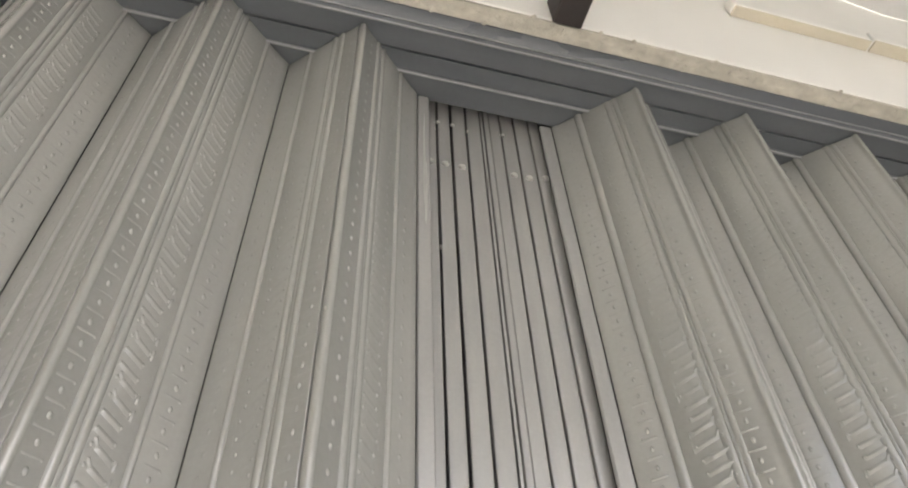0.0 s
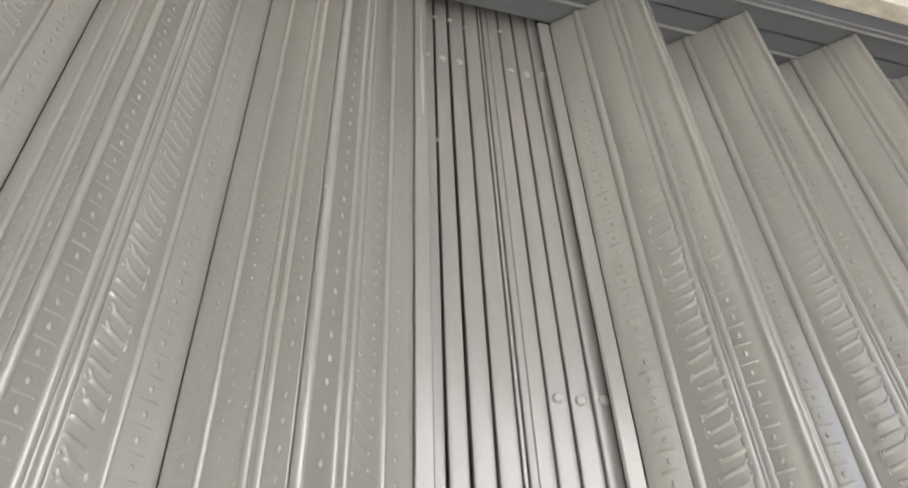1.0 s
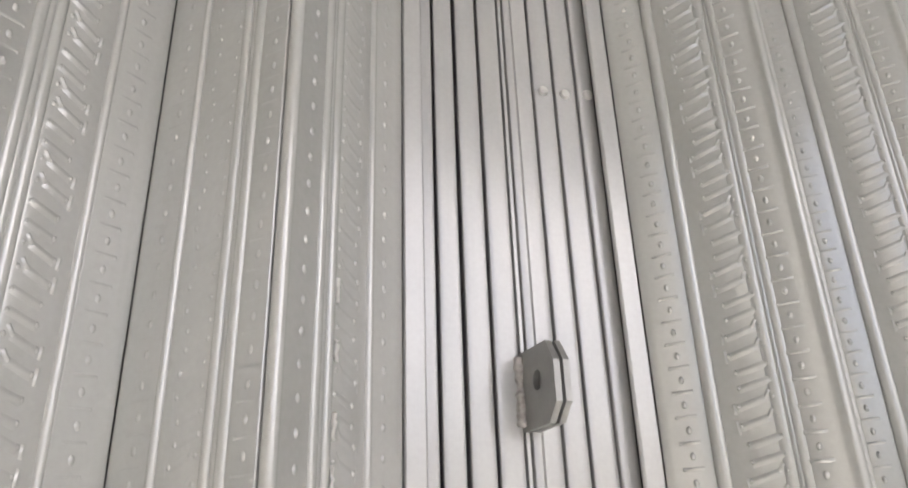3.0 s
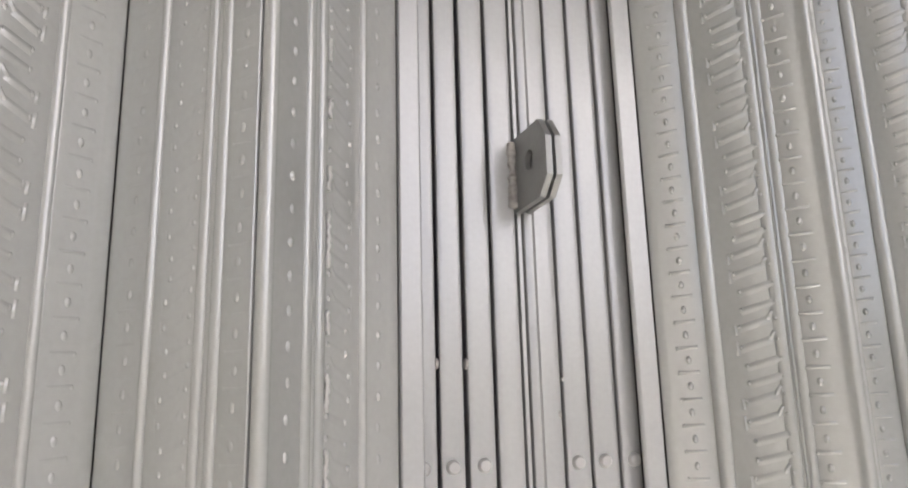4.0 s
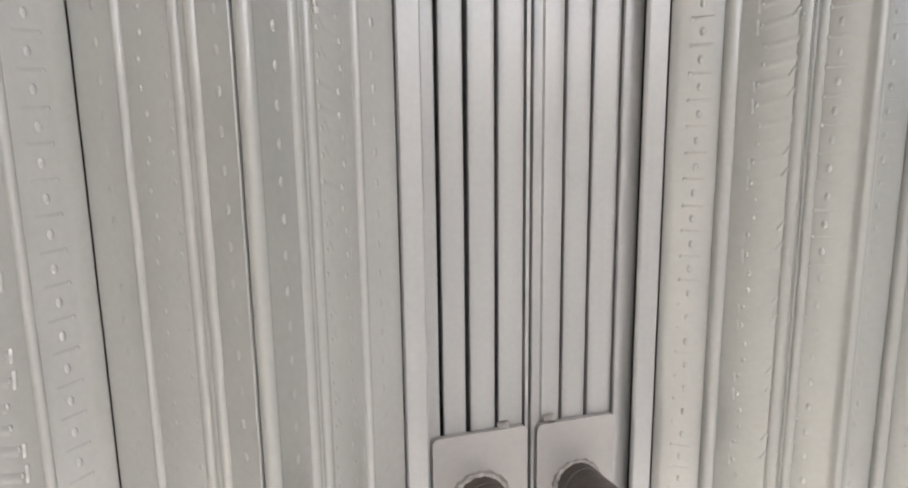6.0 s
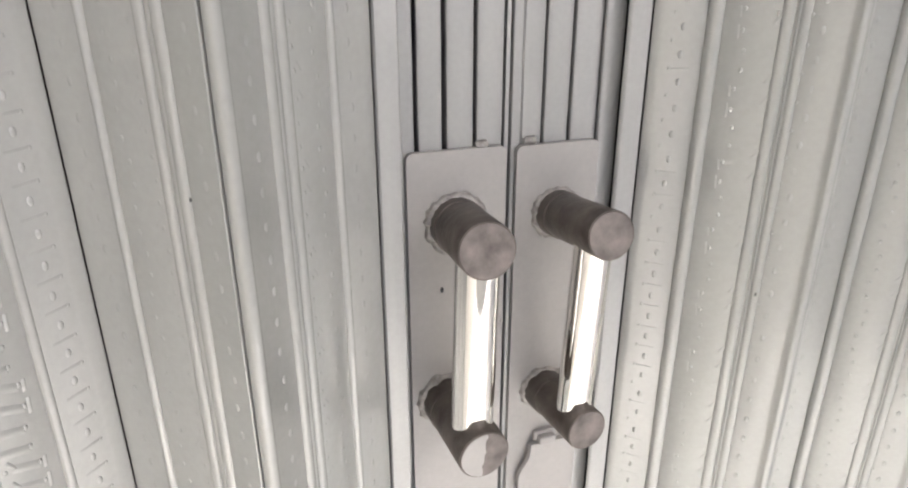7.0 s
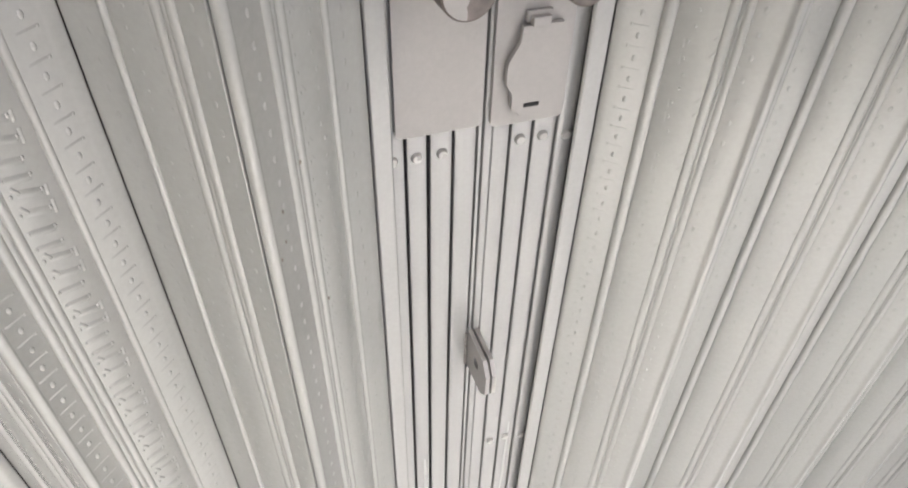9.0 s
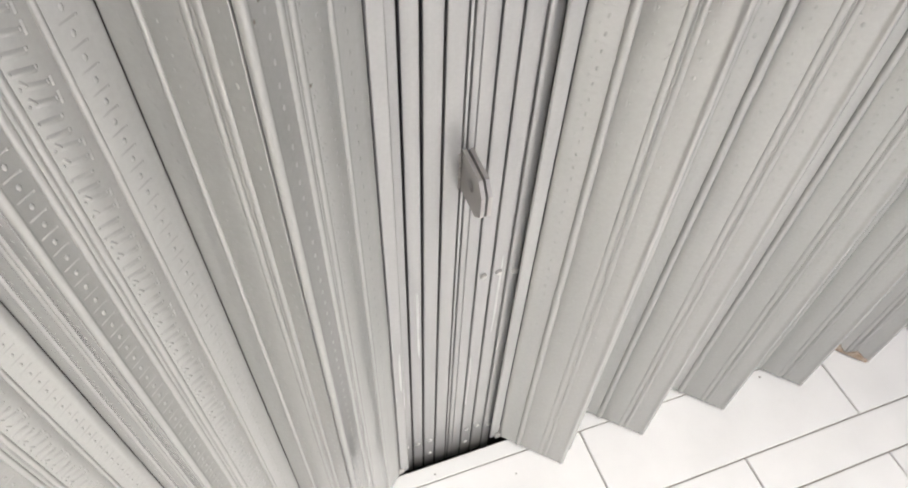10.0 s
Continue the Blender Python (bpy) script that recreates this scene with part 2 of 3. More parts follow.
def ridge(c, w, h, flank=0.0005, n=10):
    """Rounded rib pressed towards the viewer, with a shallow crease along either side."""
    mid = [(c - w * math.cos(math.pi * k / n), flank - (h + flank) * math.sin(math.pi * k / n)) for k in range(n + 1)]
    return [(c - w - 0.0012, 0.0)] + mid + [(c + w + 0.0012, 0.0)]


def leaf_line(L, falling, left_half):
    """Cross-section of one leaf, from its left edge to its right edge: two ribs, one of them double, a flat strip at the valley, a rolled edge at the peak."""
    if left_half:
        s = 0.0024 if falling else 0.0
        line = [(0.0, 0.0052), (0.0, 0.0010), (0.0004, 0.0)]
        if falling:
            line = [(0.0, 0.0052), (0.0, 0.0006), (0.0005, -0.0005), (0.0016, -0.0010), (0.0060, -0.0009), (0.0095, -0.0006), (0.0112, 0.0)]
        line += ridge(0.0306 + s, 0.0024, 0.0022) + ridge(0.0639 + s, 0.0029, 0.0016) + ridge(0.0733 + s, 0.0030, 0.0016)
        if falling:
            line += [(L - x, y) for x, y in ((0.0058, 0.0), (0.0050, -0.0006), (0.0042, -0.0012), (0.0030, -0.0013), (0.0012, -0.0008), (0.0002, 0.0002),
                                             (-0.0005, 0.0018), (-0.0006, 0.0040), (-0.0002, 0.0047), (0.0020, 0.0049))]
            return [(L - x, y) for x, y in reversed(line)]
        return line + [(L - x, y) for x, y in ((0.0078, 0.0), (0.0066, -0.0002), (0.0061, 0.0003), (0.0060, 0.0040))]
    if falling:
        line = [(0.0, 0.0052), (0.0, 0.0010), (0.0004, 0.0)] + ridge(0.0306, 0.0024, 0.0025) + ridge(0.0639, 0.0029, 0.0021) + ridge(0.0733, 0.0030, 0.0021)
        line += [(L - 0.0052, 0.0), (L - 0.0045, 0.0006), (L - 0.0044, 0.0024)]
        return [(L - x, y) for x, y in reversed(line)]
    line = [(-0.0010, 0.0052), (-0.0010, 0.0006), (-0.0006, -0.0002), (0.0002, -0.0006), (0.0060, -0.0005), (0.0082, 0.0)]
    line += ridge(L - 0.0764, 0.0044, 0.0024, 0.0007, 12) + ridge(L - 0.0394, 0.0032, 0.0008, 0.0003) + [(L - 0.0345, 0.0009)] + ridge(L - 0.0306, 0.0026, 0.0006, 0.0004)
    return line + [(L - x, y) for x, y in ((0.0120, 0.0), (0.0095, 0.0004), (0.0078, 0.0002), (0.0060, -0.0006), (0.0048, -0.0012), (0.0038, -0.0014), (0.0028, -0.0012), (0.0018, -0.0006), (0.0009, 0.0004), (0.0003, 0.0016), (0.0001, 0.0042))]


def emboss(L, z0, z1, columns, bars, flip, dash, dot, bar, worn):
    """Pressed pattern of one leaf: columns of dashes and round dots, and between the ribs a ladder of slanted bars, two hooked and two plain in turn."""
    verts, faces = [], []
    y0 = 0.0001

    # worn: share of relief kept at the ends, a lighting effect built into the shape
    def depth(z):
        low, high = min(1.0, max(0.0, (z - 1.25) / 0.3)), min(1.0, max(0.0, (2.25 - z) / 0.30))      # relief is flattened near both ends to imitate the light that hides it there
        return worn + (1 - worn) * low * high

    def stroke(xa, za, xb, zb, w, h):
        a, b = Vector((xa, za)), Vector((xb, zb))
        d = (b - a).normalized()
        nrm = Vector((-d.y, d.x)) * w / 2
        e = d * w * 0.4
        h *= depth(za)
        i = len(verts)
        for p in (a - e - nrm, b + e - nrm, b + e + nrm, a - e + nrm):
            verts.append((p.x, y0, p.y))
        for p in (a - nrm * 0.36, b - nrm * 0.36, b + nrm * 0.36, a + nrm * 0.36):
            verts.append((p.x, y0 - h, p.y))
        faces.extend([(i, i + 1, i + 5, i + 4), (i + 1, i + 2, i + 6, i + 5), (i + 2, i + 3, i + 7, i + 6), (i + 3, i, i + 4, i + 7), (i + 4, i + 5, i + 6, i + 7)])

    def dome(x, z, rx, rz, h):
        i, n = len(verts), 8
        h *= depth(z)
        for k, dy in ((1.0, 0.0), (0.72, -0.7), (0.3, -1.0)):
            verts.extend((x + rx * k * math.cos(q * math.tau / n), y0 + dy * h, z + rz * k * math.sin(q * math.tau / n)) for q in range(n))
        for r in (0, n):
            faces.extend((i + r + q, i + r + (q + 1) % n, i + r + n + (q + 1) % n, i + r + n + q) for q in range(n))
        faces.append(tuple(range(i + 2 * n, i + 3 * n)))

    rnd = random.Random(4)
    pitch = 0.0157
    for c, phase in columns:
        z = phase - pitch * math.floor((phase - z0 - 0.02) / pitch)
        while z < z1 - 0.02:
            j = rnd.uniform(-0.0004, 0.0004)
            k = rnd.uniform(0.75, 1.15)
            stroke(c - 0.0056, z + j, c + 0.0056, z + j + 0.0004, 0.0024, dash * k * depth(z))
            dome(c - flip * 0.0058, z + j, 0.0011, 0.0014, dash * 1.2 * k)
            dome(c + rnd.uniform(-0.0004, 0.0004), z + pitch / 2, 0.0017, 0.0027, dot * k)
            z += pitch
    ua, ub, phase = bars
    per = 0.0437
    z = phase - per * math.floor((phase - z0 - 0.02) / per)

    def at(v):
        return ua + v if flip > 0 else ub - v

    w = ub - ua
    while z < z1 - 0.06:
        for dz, hooked in ((0.0, 1), (0.012, 1), (0.0225, 0), (0.0328, 0)):
            zb = z + dz + rnd.uniform(-0.0005, 0.0005)
            k = bar * rnd.uniform(0.8, 1.15)
            v0, v1 = (0.0, w - 0.0046) if hooked else (0.0022, w)
            stroke(at(v0), zb, at(v1), zb + 0.0042, 0.0050, k * depth(zb))
            dome(at(v0 - 0.0012), zb + 0.0006, 0.0013, 0.0017, dot)
            if hooked:
                stroke(at(v1 + 0.0008), zb + 0.0049, at(v1 + 0.0034), zb + 0.0090, 0.0025, k)
                dome(at(v1 + 0.0052), zb + 0.0052, 0.0012, 0.0016, dot * 0.9)
            else:
                dome(at(v1 + 0.0012), zb + 0.0046, 0.0012, 0.0016, dot * 0.9)
        stroke(at(-0.0034), z - 0.0035, at(-0.0038), z + 0.0035, 0.0022, bar * 0.8)
        stroke(at(-0.0034), z + 0.0085, at(-0.0038), z + 0.0135, 0.0022, bar * 0.8)
        z += per
    return verts, [], faces


leaf_protos = {}


def add_leaf(gate, a, b, left_half):
    """A leaf from plan point a to plan point b (a is on the viewer's left)."""
    a, b = Vector(a), Vector(b)
    d = b - a
    falling = d.y > 0           # from a peak back to a valley
    L = round(d.length, 4)
    m = Matrix.Translation((a.x, a.y, 0)) @ Matrix.Rotation(math.atan2(d.y, d.x), 4, "Z")
    key = (falling, left_half, L)
    if key not in leaf_protos:
        leaf = smooth(part("leaf", prism(sheet(leaf_line(*key[2:], *key[:2]), 0.0009), Z0, Z1), PAINT, gate), 42)
        # relief heights per leaf follow how strongly light brings out the pattern
        if left_half and falling:
            columns, bars, flip, size = ((L - 0.0190, 1.4400), (L - 0.0880, 1.4474)), (L - 0.0600, L - 0.0460, 1.437), -1, (0.00008, 0.0011, 0.00035, 0.35) if L > 0.103 else (0.00030, 0.0010, 0.0011, 0.85)
        elif left_half:
            columns, bars, flip, size = ((0.0165, 1.4440), (0.0857, 1.4530)), (0.0430, 0.0570, 1.4280), 1, (0.00015, 0.0008, 0.00022, 0.45)
        elif falling:
            columns, bars, flip, size = ((0.0190, 1.4400), (L - 0.0180, 1.4474)), (L - 0.0590, L - 0.0430, 1.437), -1, (0.0005, 0.0010, 0.0006, 0.5)
        else:
            columns, bars, flip, size = ((L - 0.0928, 1.4721), (L - 0.0217, 1.4730)), (L - 0.0600, L - 0.0414, 1.7672 if L > 0.105 else 1.7949), 1, (0.0012, 0.0018, 0.0013, 0.3)
        pat = smooth(part("pressed_pattern", emboss(L, Z0, Z1, columns, bars, flip, *size), PAINT, leaf, "pressed dashes, dots and slanted bars"), 75)
        leaf_protos[key] = (leaf, pat)
        leaf.matrix_local = m
    else:
        leaf = again(leaf_protos[key][0], gate, m)
        again(leaf_protos[key][1], leaf)
    return leaf


def add_gate(label, plan, left_half):
    gate = tagged(new("folding_gate"), label, "folding gate", "gate halves")
    for a, b in plan:
        add_leaf(gate, a, b, left_half)
    return gate


G = 0.0002
left_pts = [(-0.0846, -0.0212), (-0.1600, -0.0940), (-0.2322, -0.0240)]
while left_pts[-1][0] > -0.90:
    left_pts.append((left_pts[-1][0] - 0.0728, PEAK_Y if len(left_pts) % 2 else VALLEY_Y))
left_plan = [((left_pts[i + 1][0] + G, left_pts[i + 1][1]), (left_pts[i][0] - G, left_pts[i][1])) for i in range(len(left_pts) - 1)]
right_pts = [(0.0857, -0.0153), (0.1637, -0.0928), (0.2385, -0.0222), (0.3115, -0.0925), (0.3890, -0.0235), (0.4650, -0.0985),
             (0.5435, -0.0260), (0.6205, -0.1045), (0.6960, -0.0280), (0.7650, -0.1060)]
while right_pts[-1][0] < 2.0:
    right_pts.append((right_pts[-1][0] + 0.0780, -0.0290 if len(right_pts) % 2 == 0 else -0.1070))
right_plan = [((right_pts[i][0] + G, right_pts[i][1]), (right_pts[i + 1][0] - G, right_pts[i + 1][1])) for i in range(len(right_pts) - 1)]
gate_left = add_gate("silver-grey painted steel folding gate half with pressed zigzag leaves", left_plan, True)
gate_right = add_gate("silver-grey painted steel folding gate half with hinged lock cover", right_plan, False)


def add_flange(gate, x0, x1, yf):
    """Flat edge strip that carries the first leaf, in front of the channels."""
    k = 1 if x1 > x0 else -1
    line = [(x0, yf + 0.012), (x0, yf + 0.0012), (x0 + k * 0.0012, yf), (x1 - k * 0.0012, yf), (x1, yf + 0.0012), (x1, yf + 0.003), (x0 + k * 0.004, yf + 0.003), (x0 + k * 0.004, yf + 0.012)]
    smooth(part("edge_strip", prism(line, Z0, SOFFIT - 0.002), SLAT, gate), 30)


add_flange(gate_left, -0.0834, -0.0697, -0.0208)
add_flange(gate_right, 0.0852, 0.0702, -0.0145)


def add_slat(gate, x0, x1, yf=0.0, lip=0.0):
    """One upright U-channel with rounded edges."""
    r = 0.0017
    fl, th, crown = 0.0030, 0.0024, 0.00014
    c, w = (x0 + x1) / 2, (x1 - x0) / 2 - r
    line = [(x0 + fl, yf + 0.032), (x0 + fl, yf + th), (x0, yf + th), (x0, yf + r), (x0 + r * 0.3, yf + r * 0.3 + crown * 0.7), (x0 + r, yf + crown)]
    if lip:
        line += [(x0 + lip, yf), (x0 + lip + 0.0008, yf + 0.0018), (x0 + lip + 0.0022, yf + 0.0018), (x0 + lip + 0.003, yf), (x1 - 0.006, yf)]
    else:
        line += [(c + w * q, yf + crown * q * q) for q in (-0.7, -0.35, 0.0, 0.35, 0.7)]
    line += [(x1 - r, yf + crown), (x1 - r * 0.3, yf + r * 0.3 + crown * 0.7), (x1, yf + r), (x1, yf + th), (x1 - fl, yf + th), (x1 - fl, yf + 0.032)]
    return smooth(part("channel", prism(line, -0.06, 2.47), SLAT, gate), 30)


rivet_proto = []


def add_rivet(slat, x, z, r=0.0044, y=0.0):
    if not rivet_proto:
        bm = bmesh.new()
        bmesh.ops.create_uvsphere(bm, u_segments=16, v_segments=8, radius=1.0)
        bmesh.ops.delete(bm, geom=[v for v in bm.verts if v.co.z < -0.05], context="VERTS")
        for v in bm.verts:
            v.co.z = min(v.co.z, 0.72) * 0.95
        bmesh.ops.transform(bm, matrix=Matrix.Rotation(radians(90), 4, "X"), verts=bm.verts)
        ob = smooth(part("rivet", bm, RIVET, slat), 50)
        rivet_proto.append(ob)
    else:
        ob = again(rivet_proto[0], slat)
    ob.matrix_local = Matrix.Translation((x, y + 0.0002, z)) @ Matrix.Diagonal((r, r, r, 1))


left_slats = [add_slat(gate_left, *s) for s in ((-0.0750, -0.0567), (-0.0545, -0.0398), (-0.0371, -0.0206), (-0.0185, -0.0020))]
right_slats = [add_slat(gate_right, 0.0037, 0.0238, 0.0, 0.0042)] + [add_slat(gate_right, *s) for s in ((0.0254, 0.0418), (0.0436, 0.0618), (0.0612, 0.0745, -0.004))]
for z in (2.2938, 1.4847, 0.8618):
    for s, x in zip(left_slats, (-0.0655, -0.0477, -0.0285)):
        add_rivet(s, x, z)
for z in (2.2972, 1.8956, 1.4832, 0.8619, 0.4553):
    for s, x, y in zip(right_slats[1:], (0.0324, 0.0508, 0.0688), (0.0, 0.0, -0.004)):
        add_rivet(s, x, z, y=y)
for z, pick in ((0.0415, (0, 1, 2)), (-0.010, (2,))):
    for k in pick:
        add_rivet(left_slats[k], (-0.0655, -0.0476, -0.0285)[k], z, 0.0036)
for z, pick in ((0.0385, (1, 2, 3)), (-0.012, (1,))):
    for k in pick:
        add_rivet(right_slats[k], (0.0, 0.0325, 0.0507, 0.0688)[k], z, 0.0036, (0, 0, 0, -0.004)[k])
for s, x in zip(left_slats[1:3] + right_slats[1:2], (-0.0545, -0.0371, 0.0254)):
    add_rivet(s, x, 2.372, 0.003)

# paint-filled tack spots in the joints between the channels
for x, z in ((-0.0562, 1.544), (-0.0378, 1.5437), (0.0222, 1.5119), (-0.0583, 2.3585), (-0.0185, 2.3674), (0.0197, 2.3768), (-0.0833, 2.1918), (-0.0558, 2.1632)):
    bm = bmesh.new()
    bmesh.ops.create_icosphere(bm, subdivisions=2, radius=1.0)
    for v in bm.verts:
        v.co = Vector((x + v.co.x * 0.0016, 0.0016 + v.co.y * 0.0022, z + v.co.z * 0.0034))
    smooth(part("tack_spot", bm, WELD, gate_left if x < 0 else gate_right, "pale tack weld in a joint"), 80)

# small guide lugs under the valley folds
lug_proto = None
for gate, pts in ((gate_left, left_pts), (gate_right, right_pts)):
    for x, y in pts[::2]:
        if lug_proto is None:
            lug_proto = part("guide_lug", box(-0.007, 0.007, -0.006, 0.008, 0.0004, 0.016, 0.0015), PLATE, gate)
            lug = lug_proto
        else:
            lug = again(lug_proto, gate)
        lug.matrix_local = Matrix.Translation((x, y + 0.004, 0))

# strip in the seam between the halves
smooth(part("seam_strip", box(-0.0004, 0.0020, 0.0008, 0.016, -0.06, 2.47), SLAT, gate_right))


# hasps
def lumpy(path, r, seed, closed=False, around=8):
    """One uneven weld bead along a path."""
    rnd = random.Random(seed)
    P = [Vector(p) for p in path]
    n = len(P)
    bm = bmesh.new()
    rings = []
    for i, p in enumerate(P):
        nx = P[(i + 1) % n] if closed or i + 1 < n else P[i]
        pv = P[i - 1] if closed or i else P[i]
        d = (nx - pv).normalized()
        u = d.cross(Vector((0, 1, 0))).normalized()
        v = d.cross(u)
        k = r * rnd.uniform(0.55, 1.3)
        rings.append([bm.verts.new(p + (u * math.cos(q) + v * math.sin(q)) * k * rnd.uniform(0.85, 1.15)) for q in (j * math.tau / around for j in range(around))])
    for i in range(n if closed else n - 1):
        a, b = rings[i], rings[(i + 1) % n]
        for j in range(around):
            bm.faces.new((a[j], a[(j + 1) % around], b[(j + 1) % around], b[j]))
    if not closed:
        bm.faces.new(rings[0])
        bm.faces.new(rings[-1][::-1])
    return bm


def add_hasp(z0, mat, label):
    for gate, x in ((gate_left, -0.0010), (gate_right, 0.0052)):
        th, h = 0.0040, 0.050
        pts = [(0.004, 0.0), (-0.036, 0.001), (-0.0475, 0.012), (-0.0475, 0.036), (-0.038, 0.0495), (0.004, h)]
        cy, cz, r = -0.0225, 0.0285, 0.0064 if gate is gate_left else 0.0035
        angles = sorted([math.atan2(z - cz, y - cy) for y, z in pts] + [k * math.tau / 20 - math.pi + 0.05 for k in range(20)])
        rim = []
        for q in angles:
            far = []
            for (ya, za), (yb, zb) in zip(pts, pts[1:] + pts[:1]):
                den = math.cos(q) * (zb - za) - math.sin(q) * (yb - ya)
                if abs(den) > 1e-9:
                    far.append(((ya - cy) * (zb - za) - (za - cz) * (yb - ya)) / den)
            k = min(v for v in far if v > 0.001)
            rim.append((cy + k * math.cos(q), cz + k * math.sin(q)))
        hole = [(cy + r * math.cos(q), cz + r * math.sin(q)) for q in angles]
        bm = bmesh.new()
        loops = [[bm.verts.new((x + dx, y, z0 + z)) for y, z in line] for line, dx in ((rim, 0), (rim, th), (hole, th), (hole, 0))]
        n = len(angles)
        for a in range(4):
            for i in range(n):
                bm.faces.new((loops[a][i], loops[a][(i + 1) % n], loops[(a + 1) % 4][(i + 1) % n], loops[(a + 1) % 4][i]))
        part("hasp_plate", bm, mat, gate, label)
    for gate, sx in ((gate_left, -0.0026), (gate_right, 0.0104)):
        bm = lumpy([(sx, 0.0002, z0 + 0.003 + k * 0.0022) for k in range(21)], (0.0034 if sx < 0 else 0.0026) if mat is HASP else 0.0015, int(z0 * 100) + len(gate.children))
        smooth(part("weld", bm, WELD, gate, "lumpy weld bead"), 70)


add_hasp(1.6386, HASP, "bare grey steel padlock plate with a hole")
add_hasp(0.6074, PLATE, "grey painted padlock plate with a hole")


# handles on their plates
def add_handle(gate, x0, x1, z0, z1, up, low, up_front, low_front, rad):
    bm = box(x0, x1, -0.0048, -0.0008, z0, z1)
    corner = [e for e in bm.edges if abs((e.verts[0].co - e.verts[1].co).y) > 0.003]
    bmesh.ops.bevel(bm, geom=corner, offset=0.004, segments=4, affect="EDGES", profile=0.5)
    plate = part("handle_plate", bm, PLATE, gate, "flat grey backing plate")
    for n, (base, front) in enumerate(((up, up_front), (low, low_front))):
        b, f = Vector(base), Vector(front)
        smooth(part("post", rod(b, f, rad, 40, 0.0008), POST, plate, "dark brown round steel post"), 40)
        d = (f - b).normalized()
        part("collar", rod(b, b + d * 0.014, rad + 0.0007, 40, 0.0005), POST, plate, "darker welded foot of the post")
        part("post_end", rod(f - d * 0.0006, f + d * 0.0003, rad - 0.0011, 36), POST_END, plate, "worn brown end of the post")
        ring = [(b.x + (rad + 0.0006) * math.cos(k / 40 * math.tau), -0.0050, b.z + (rad + 0.0006) * math.sin(k / 40 * math.tau)) for k in range(40)]
        smooth(part("weld", lumpy(ring, 0.0036 if gate is gate_left else 0.0027, 7 + n, True), WELD, plate, "lumpy grey weld ring"), 70)
    bu = Vector(up).lerp(Vector(up_front), 0.74)
    bl = Vector(low).lerp(Vector(low_front), 0.68)
    smooth(part("grip_bar", rod(bu, bl, rad * 0.80, 48), CHROME, plate, "polished chrome grip bar"), 40)
    return plate


plate_l = add_handle(gate_left, -0.0635, -0.0010, 0.8825, 1.1776, (-0.0334, -0.0050, 1.1321), (-0.0400, -0.0050, 1.0067),
                     (-0.0372, -0.0660, 1.1386), (-0.0367, -0.0660, 1.0058), 0.0164)
plate_r = add_handle(gate_right, 0.0060, 0.0620, 0.8795, 1.1763, (0.0345, -0.0050, 1.1311), (0.0318, -0.0050, 0.9992),
                     (0.0322, -0.0740, 1.1412), (0.0366, -0.0600, 1.0009), 0.0143)

# weld spots on the upper plate corners
for gate, x0 in ((gate_left, -0.020), (gate_right, 0.0115)):
    smooth(part("weld", lumpy([(x0 + k * 0.0016, -0.001, 1.1785) for k in range(6)], 0.0029, 3), WELD, gate, "pale weld spot"), 70)
smooth(part("weld", lumpy([(0.0635, -0.001, 1.135 + k * 0.0016) for k in range(5)], 0.0026, 5), WELD, gate_right, "pale weld spot"), 70)

# worn patch on one lower post end, paint chips and specks
f = Vector((-0.0367, -0.0660, 1.0058))
axis = (f - Vector((-0.0400, -0.0050, 1.0067))).normalized()
turn = axis.to_track_quat("Z", "Y").to_matrix().to_4x4()
bm = bmesh.new()
rnd = random.Random(11)
rim = [(0.0151 * math.cos(q), 0.0151 * math.sin(q)) for q in (radians(k * 9) for k in range(-10, 11))]
cut = [(rnd.uniform(-0.0012, 0.0012), 0.0130 - k * 0.0026) for k in range(11)]
face = bm.faces.new([bm.verts.new((x, y, 0.0)) for x, y in rim + cut])
ext = bmesh.ops.extrude_face_region(bm, geom=[face])
bmesh.ops.translate(bm, vec=(0, 0, 0.0006), verts=[v for v in ext["geom"] if isinstance(v, bmesh.types.BMVert)])
side = (turn.inverted().to_3x3() @ Vector((-1, 0, 0.1)))
bmesh.ops.transform(bm, matrix=Matrix.Translation(f + axis * 0.0001) @ turn @ Matrix.Rotation(math.atan2(side.y, side.x), 4, "Z"), verts=bm.verts)
part("paint_patch", bm, PLATE, plate_l, "grey paint left on half of the post end")
for name, host, mat, at, r in (("speck", plate_l, DARK, (-0.0425, -0.0049, 1.0885), 0.0016), ("speck", plate_l, WELD, (-0.0012, -0.0049, 1.0590), 0.0014),
                               ("speck", gate_left, WELD, (-0.1618, -0.0950, 1.9860), 0.0013), ("speck", gate_right, WELD, (0.1318, -0.0618, 1.2532), 0.0013),
                               ("speck", gate_left, DARK, (-0.1566, -0.0917, 1.4070), 0.0007), ("speck", gate_left, DARK, (-0.1774, -0.0780, 1.1870), 0.0008),
                               ("speck", gate_right, DARK, (0.1419, -0.0720, 1.0863), 0.0011), ("speck", gate_right, WELD, (0.0245, -0.0002, 1.5330), 0.0012)):
    bm = bmesh.new()
    bmesh.ops.create_icosphere(bm, subdivisions=2, radius=1.0)
    for v in bm.verts:
        v.co = Vector((v.co.x * r * 0.7, v.co.y * r * 0.35, v.co.z * r * 1.3)) + Vector(at)
    smooth(part(name, bm, mat, host, "small fleck" if mat is DARK else "pale paint fleck"), 80)

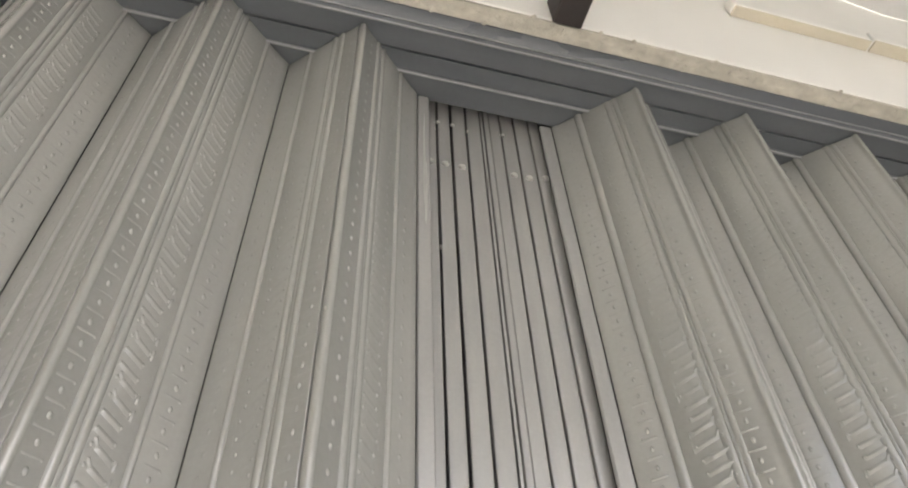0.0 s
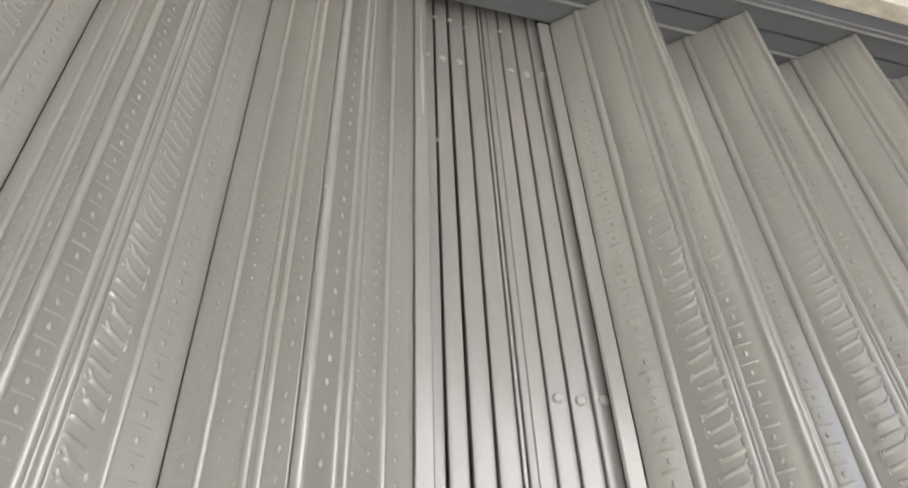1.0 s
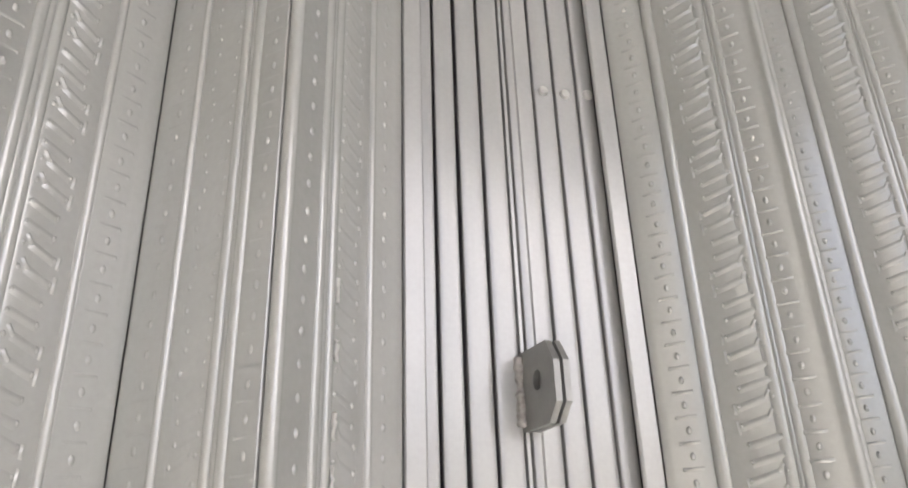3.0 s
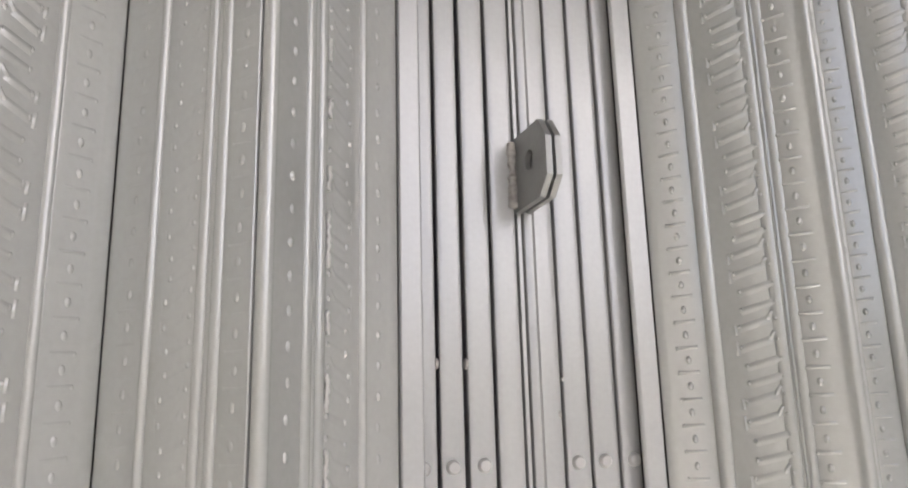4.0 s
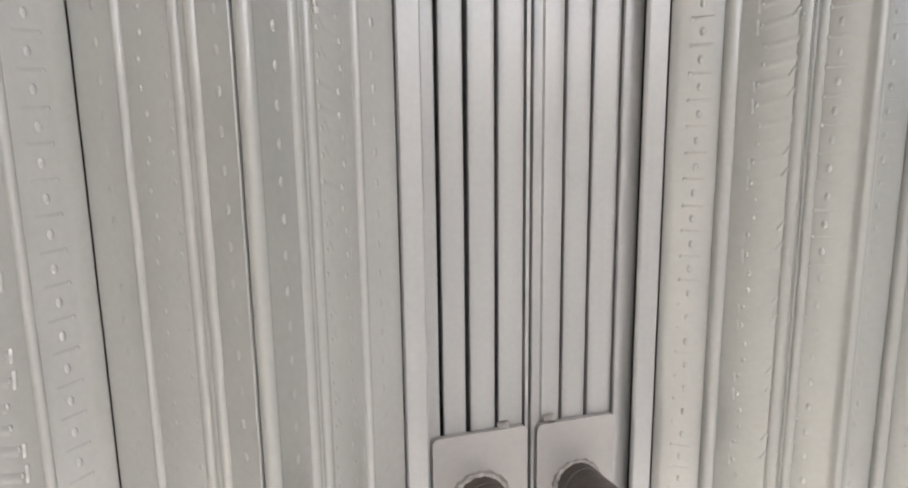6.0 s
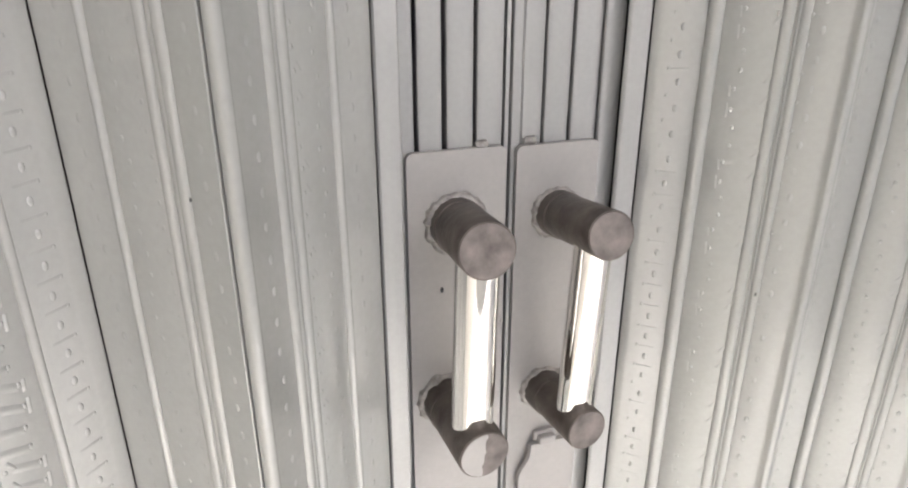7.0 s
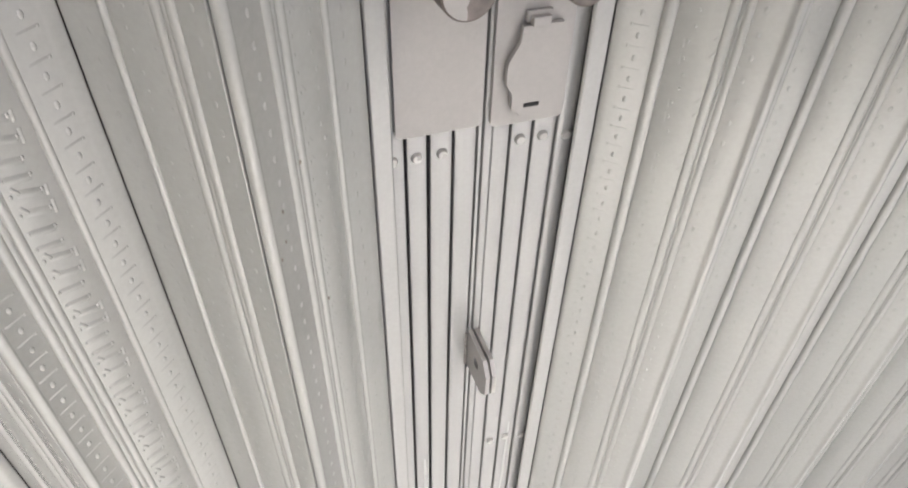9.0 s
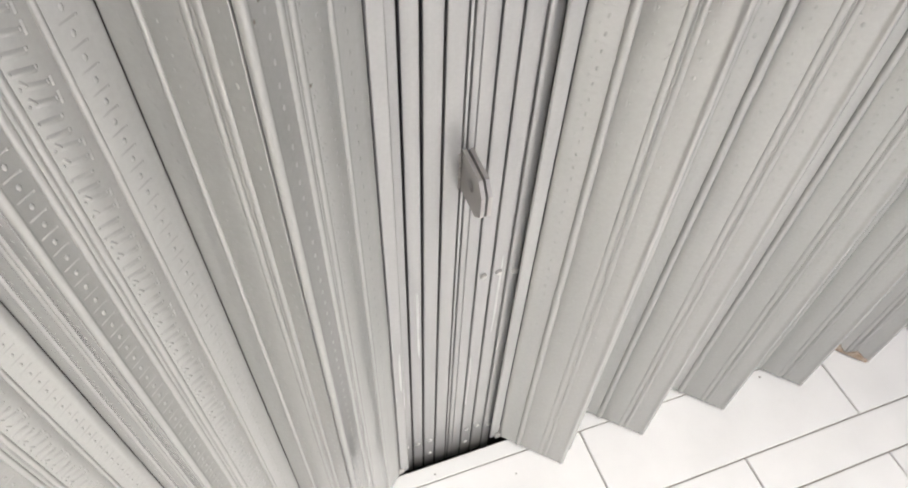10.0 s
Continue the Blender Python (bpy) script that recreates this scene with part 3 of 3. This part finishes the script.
# dried paint runs beside a bead, their glints put in as a paler colour
for k, (za, zb) in enumerate(((1.5560, 1.5690), (1.5880, 1.6180), (1.6270, 1.6420), (1.4160, 1.4270), (1.4400, 1.4680), (1.4860, 1.5060), (1.5200, 1.5400), (1.6650, 1.6780), (1.6960, 1.7110))):
    n = int((zb - za) / 0.0016)
    rnd = random.Random(20 + k)
    run = [(-0.1290 + rnd.uniform(-0.0005, 0.0005), -0.0652 + rnd.uniform(-0.0003, 0.0003), za + i * 0.0016) for i in range(n)]
    smooth(part("paint_run", lumpy(run, 0.0012, 30 + k), RIVET, gate_left, "dried run of silver paint, coloured paler for its glints"), 70)

# brown flecks of dirt on one leaf, and rust creeping up from the lower edge of another
for u, z in ((0.0271, 0.9223), (0.027, 0.9149), (0.013, 0.8826), (0.0072, 0.8732), (0.0353, 0.9236), (0.0149, 0.9032), (0.0276, 0.8516), (0.0423, 0.8087)):
    bm = bmesh.new()
    bmesh.ops.create_icosphere(bm, subdivisions=1, radius=1.0)
    for v in bm.verts:
        v.co = Vector((-0.1600 + 0.7193 * u + v.co.x * 0.0008, -0.0940 + 0.6946 * u - 0.0002 + v.co.y * 0.0004, z + v.co.z * 0.0018))
    smooth(part("dirt_fleck", bm, DIRT, gate_left, "small brown fleck of dirt"), 80)
rnd = random.Random(52)
pa, pb = Vector(right_pts[8]), Vector(right_pts[9])
d, out = (pb - pa).normalized(), Vector((-0.71, -0.71))
top = [(0.006 + 0.0925 * k / 26, 0.010 + 0.006 * math.sin(k * 0.7) + rnd.uniform(-0.003, 0.004)) for k in range(27)]
bm = bmesh.new()
rows = [[bm.verts.new((pa.x + d.x * u + out.x * q, pa.y + d.y * u + out.y * q, 0.0045 + h * w)) for u, h in top] for w, q in ((0.0, 0.0036), (0.5, 0.0036), (1.0, 0.0033), (1.0, 0.0004))]
for a, b in zip(rows, rows[1:]):
    for i in range(26):
        bm.faces.new((a[i], a[i + 1], b[i + 1], b[i]))
part("rust_stain", bm, RUST, gate_right, "orange rust along the lower edge")

# swinging lock cover
def wave(u, knots):
    for (u0, w0), (u1, w1) in zip(knots, knots[1:]):
        if u <= u1:
            q = (u - u0) / (u1 - u0)
            return w0 + (w1 - w0) * q * q * (3 - 2 * q)
    return knots[-1][1]


LEFT_W = [(0, 0.0125), (0.12, 0.0130), (0.42, 0.0215), (0.58, 0.0215), (0.76, 0.0166), (0.88, 0.0166), (1, 0.0105)]
RIGHT_W = [(0, 0.0165), (0.3, 0.0205), (0.7, 0.0205), (0.86, 0.0170), (1, 0.0105)]
steps = [k / 32 for k in range(33)]
outline = [(0.0345 + wave(u, RIGHT_W), 0.9555 - u * 0.066) for u in steps] + [(0.0345 - wave(u, LEFT_W), 0.9555 - u * 0.066) for u in reversed(steps)]
bm = bmesh.new()
vs = [bm.verts.new((x, -0.0115, z)) for x, z in outline]
f = bm.faces.new(vs)
ext = bmesh.ops.extrude_face_region(bm, geom=[f])
bmesh.ops.translate(bm, vec=(0, 0.004, 0), verts=[v for v in ext["geom"] if isinstance(v, bmesh.types.BMVert)])
part("lock_cover", bm, PLATE, plate_r, "grey swinging keyhole cover")
# no recess is cut: a near-black strip paints the slot's shade
part("cover_slot", box(0.0270, 0.0385, -0.0122, -0.0110, 0.8960, 0.8992, 0.0005), DARK, plate_r, "near-black strip painting the shaded slot of the keyhole cover")
part("hinge_base", box(0.0255, 0.0440, -0.0085, -0.0046, 0.9560, 0.9640, 0.0012), PLATE, plate_r, "grey base of the cover's hinge")
part("cover_hinge", box(0.0280, 0.0410, -0.0135, -0.0048, 0.9545, 0.9615, 0.0012), PLATE, plate_r, "small grey hinge lug")

# ---- things on the wall ----
bracket = tagged(part("bracket_beam", box(0.0400, 0.0742, -0.95, -0.1402, SOFFIT + 0.0060, SOFFIT + 0.0560, 0.002), BEAM),
                 "dark brown square steel tube fixed to the cream wall", "bracket")
for x0, x1, dy in ((0.318, 0.5365, 0.0), (0.5385, 2.9, 0.0025)):
    trunk = tagged(part("cable_trunking", box(x0, x1, -0.1565 - dy, -0.1402, 2.5562, 2.580, 0.003, 3), WALL),
                   "white painted cable trunking with a beige, shade-coloured underside, on the wall", "trunking", "trunking lengths")
    part("underside", box(x0 + 0.001, x1 - 0.001, -0.1555 - dy, -0.1402, 2.5530, 2.5561, 0.001), CREAM, trunk, "beige underside, shade put into its colour")

# ---- floor tiles ----
def tile_bm(w, d):
    return box(0.0014, w - 0.0014, 0.0014, d - 0.0014, -0.012, 0.0, 0.0012, 1)


ROWS = []
y = -0.050
k = 0
while y > FLOOR_Y0 + 0.06:
    d = 0.130 if k % 2 == 0 else 0.070
    y -= d
    ROWS.append((y, d, 0.216 if k % 2 == 0 else 0.452))
    k += 1
protos = {}
TILE_W = 0.47
for y, d, x0 in ROWS:
    x = x0 - TILE_W * 6
    while x < FLOOR_X1:
        xa, xb = max(x, FLOOR_X0), min(x + TILE_W, FLOOR_X1)
        x += TILE_W
        if xb - xa < 0.02:
            continue
        key = (round(d, 3), round(xb - xa, 3))
        if key not in protos:
            protos[key] = part("tile", tile_bm(xb - xa, d), TILE, floor)
            ob = protos[key]
        else:
            ob = again(protos[key], floor)
        ob.matrix_local = Matrix.Translation((xa, y, 0))

# crumbs of dirt on the tiles and the threshold
for i, (x, y, r) in enumerate(((-0.0332, -0.0407, 0.0016), (0.0887, -0.0812, 0.0015), (0.5615, -0.0651, 0.0022), (0.30, -0.031, 0.0014))):
    bm = bmesh.new()
    bmesh.ops.create_icosphere(bm, subdivisions=2, radius=r)
    rnd = random.Random(i)
    for v in bm.verts:
        v.co = v.co * rnd.uniform(0.75, 1.15)
        v.co.z *= 0.6
    low = min(v.co.z for v in bm.verts)
    for v in bm.verts:
        v.co += Vector((x, y, -low))
    tagged(part("dirt_crumb", bm, GROUT), "tiny brown crumb of dirt on white tiles", "dirt crumb", "crumbs on the floor")
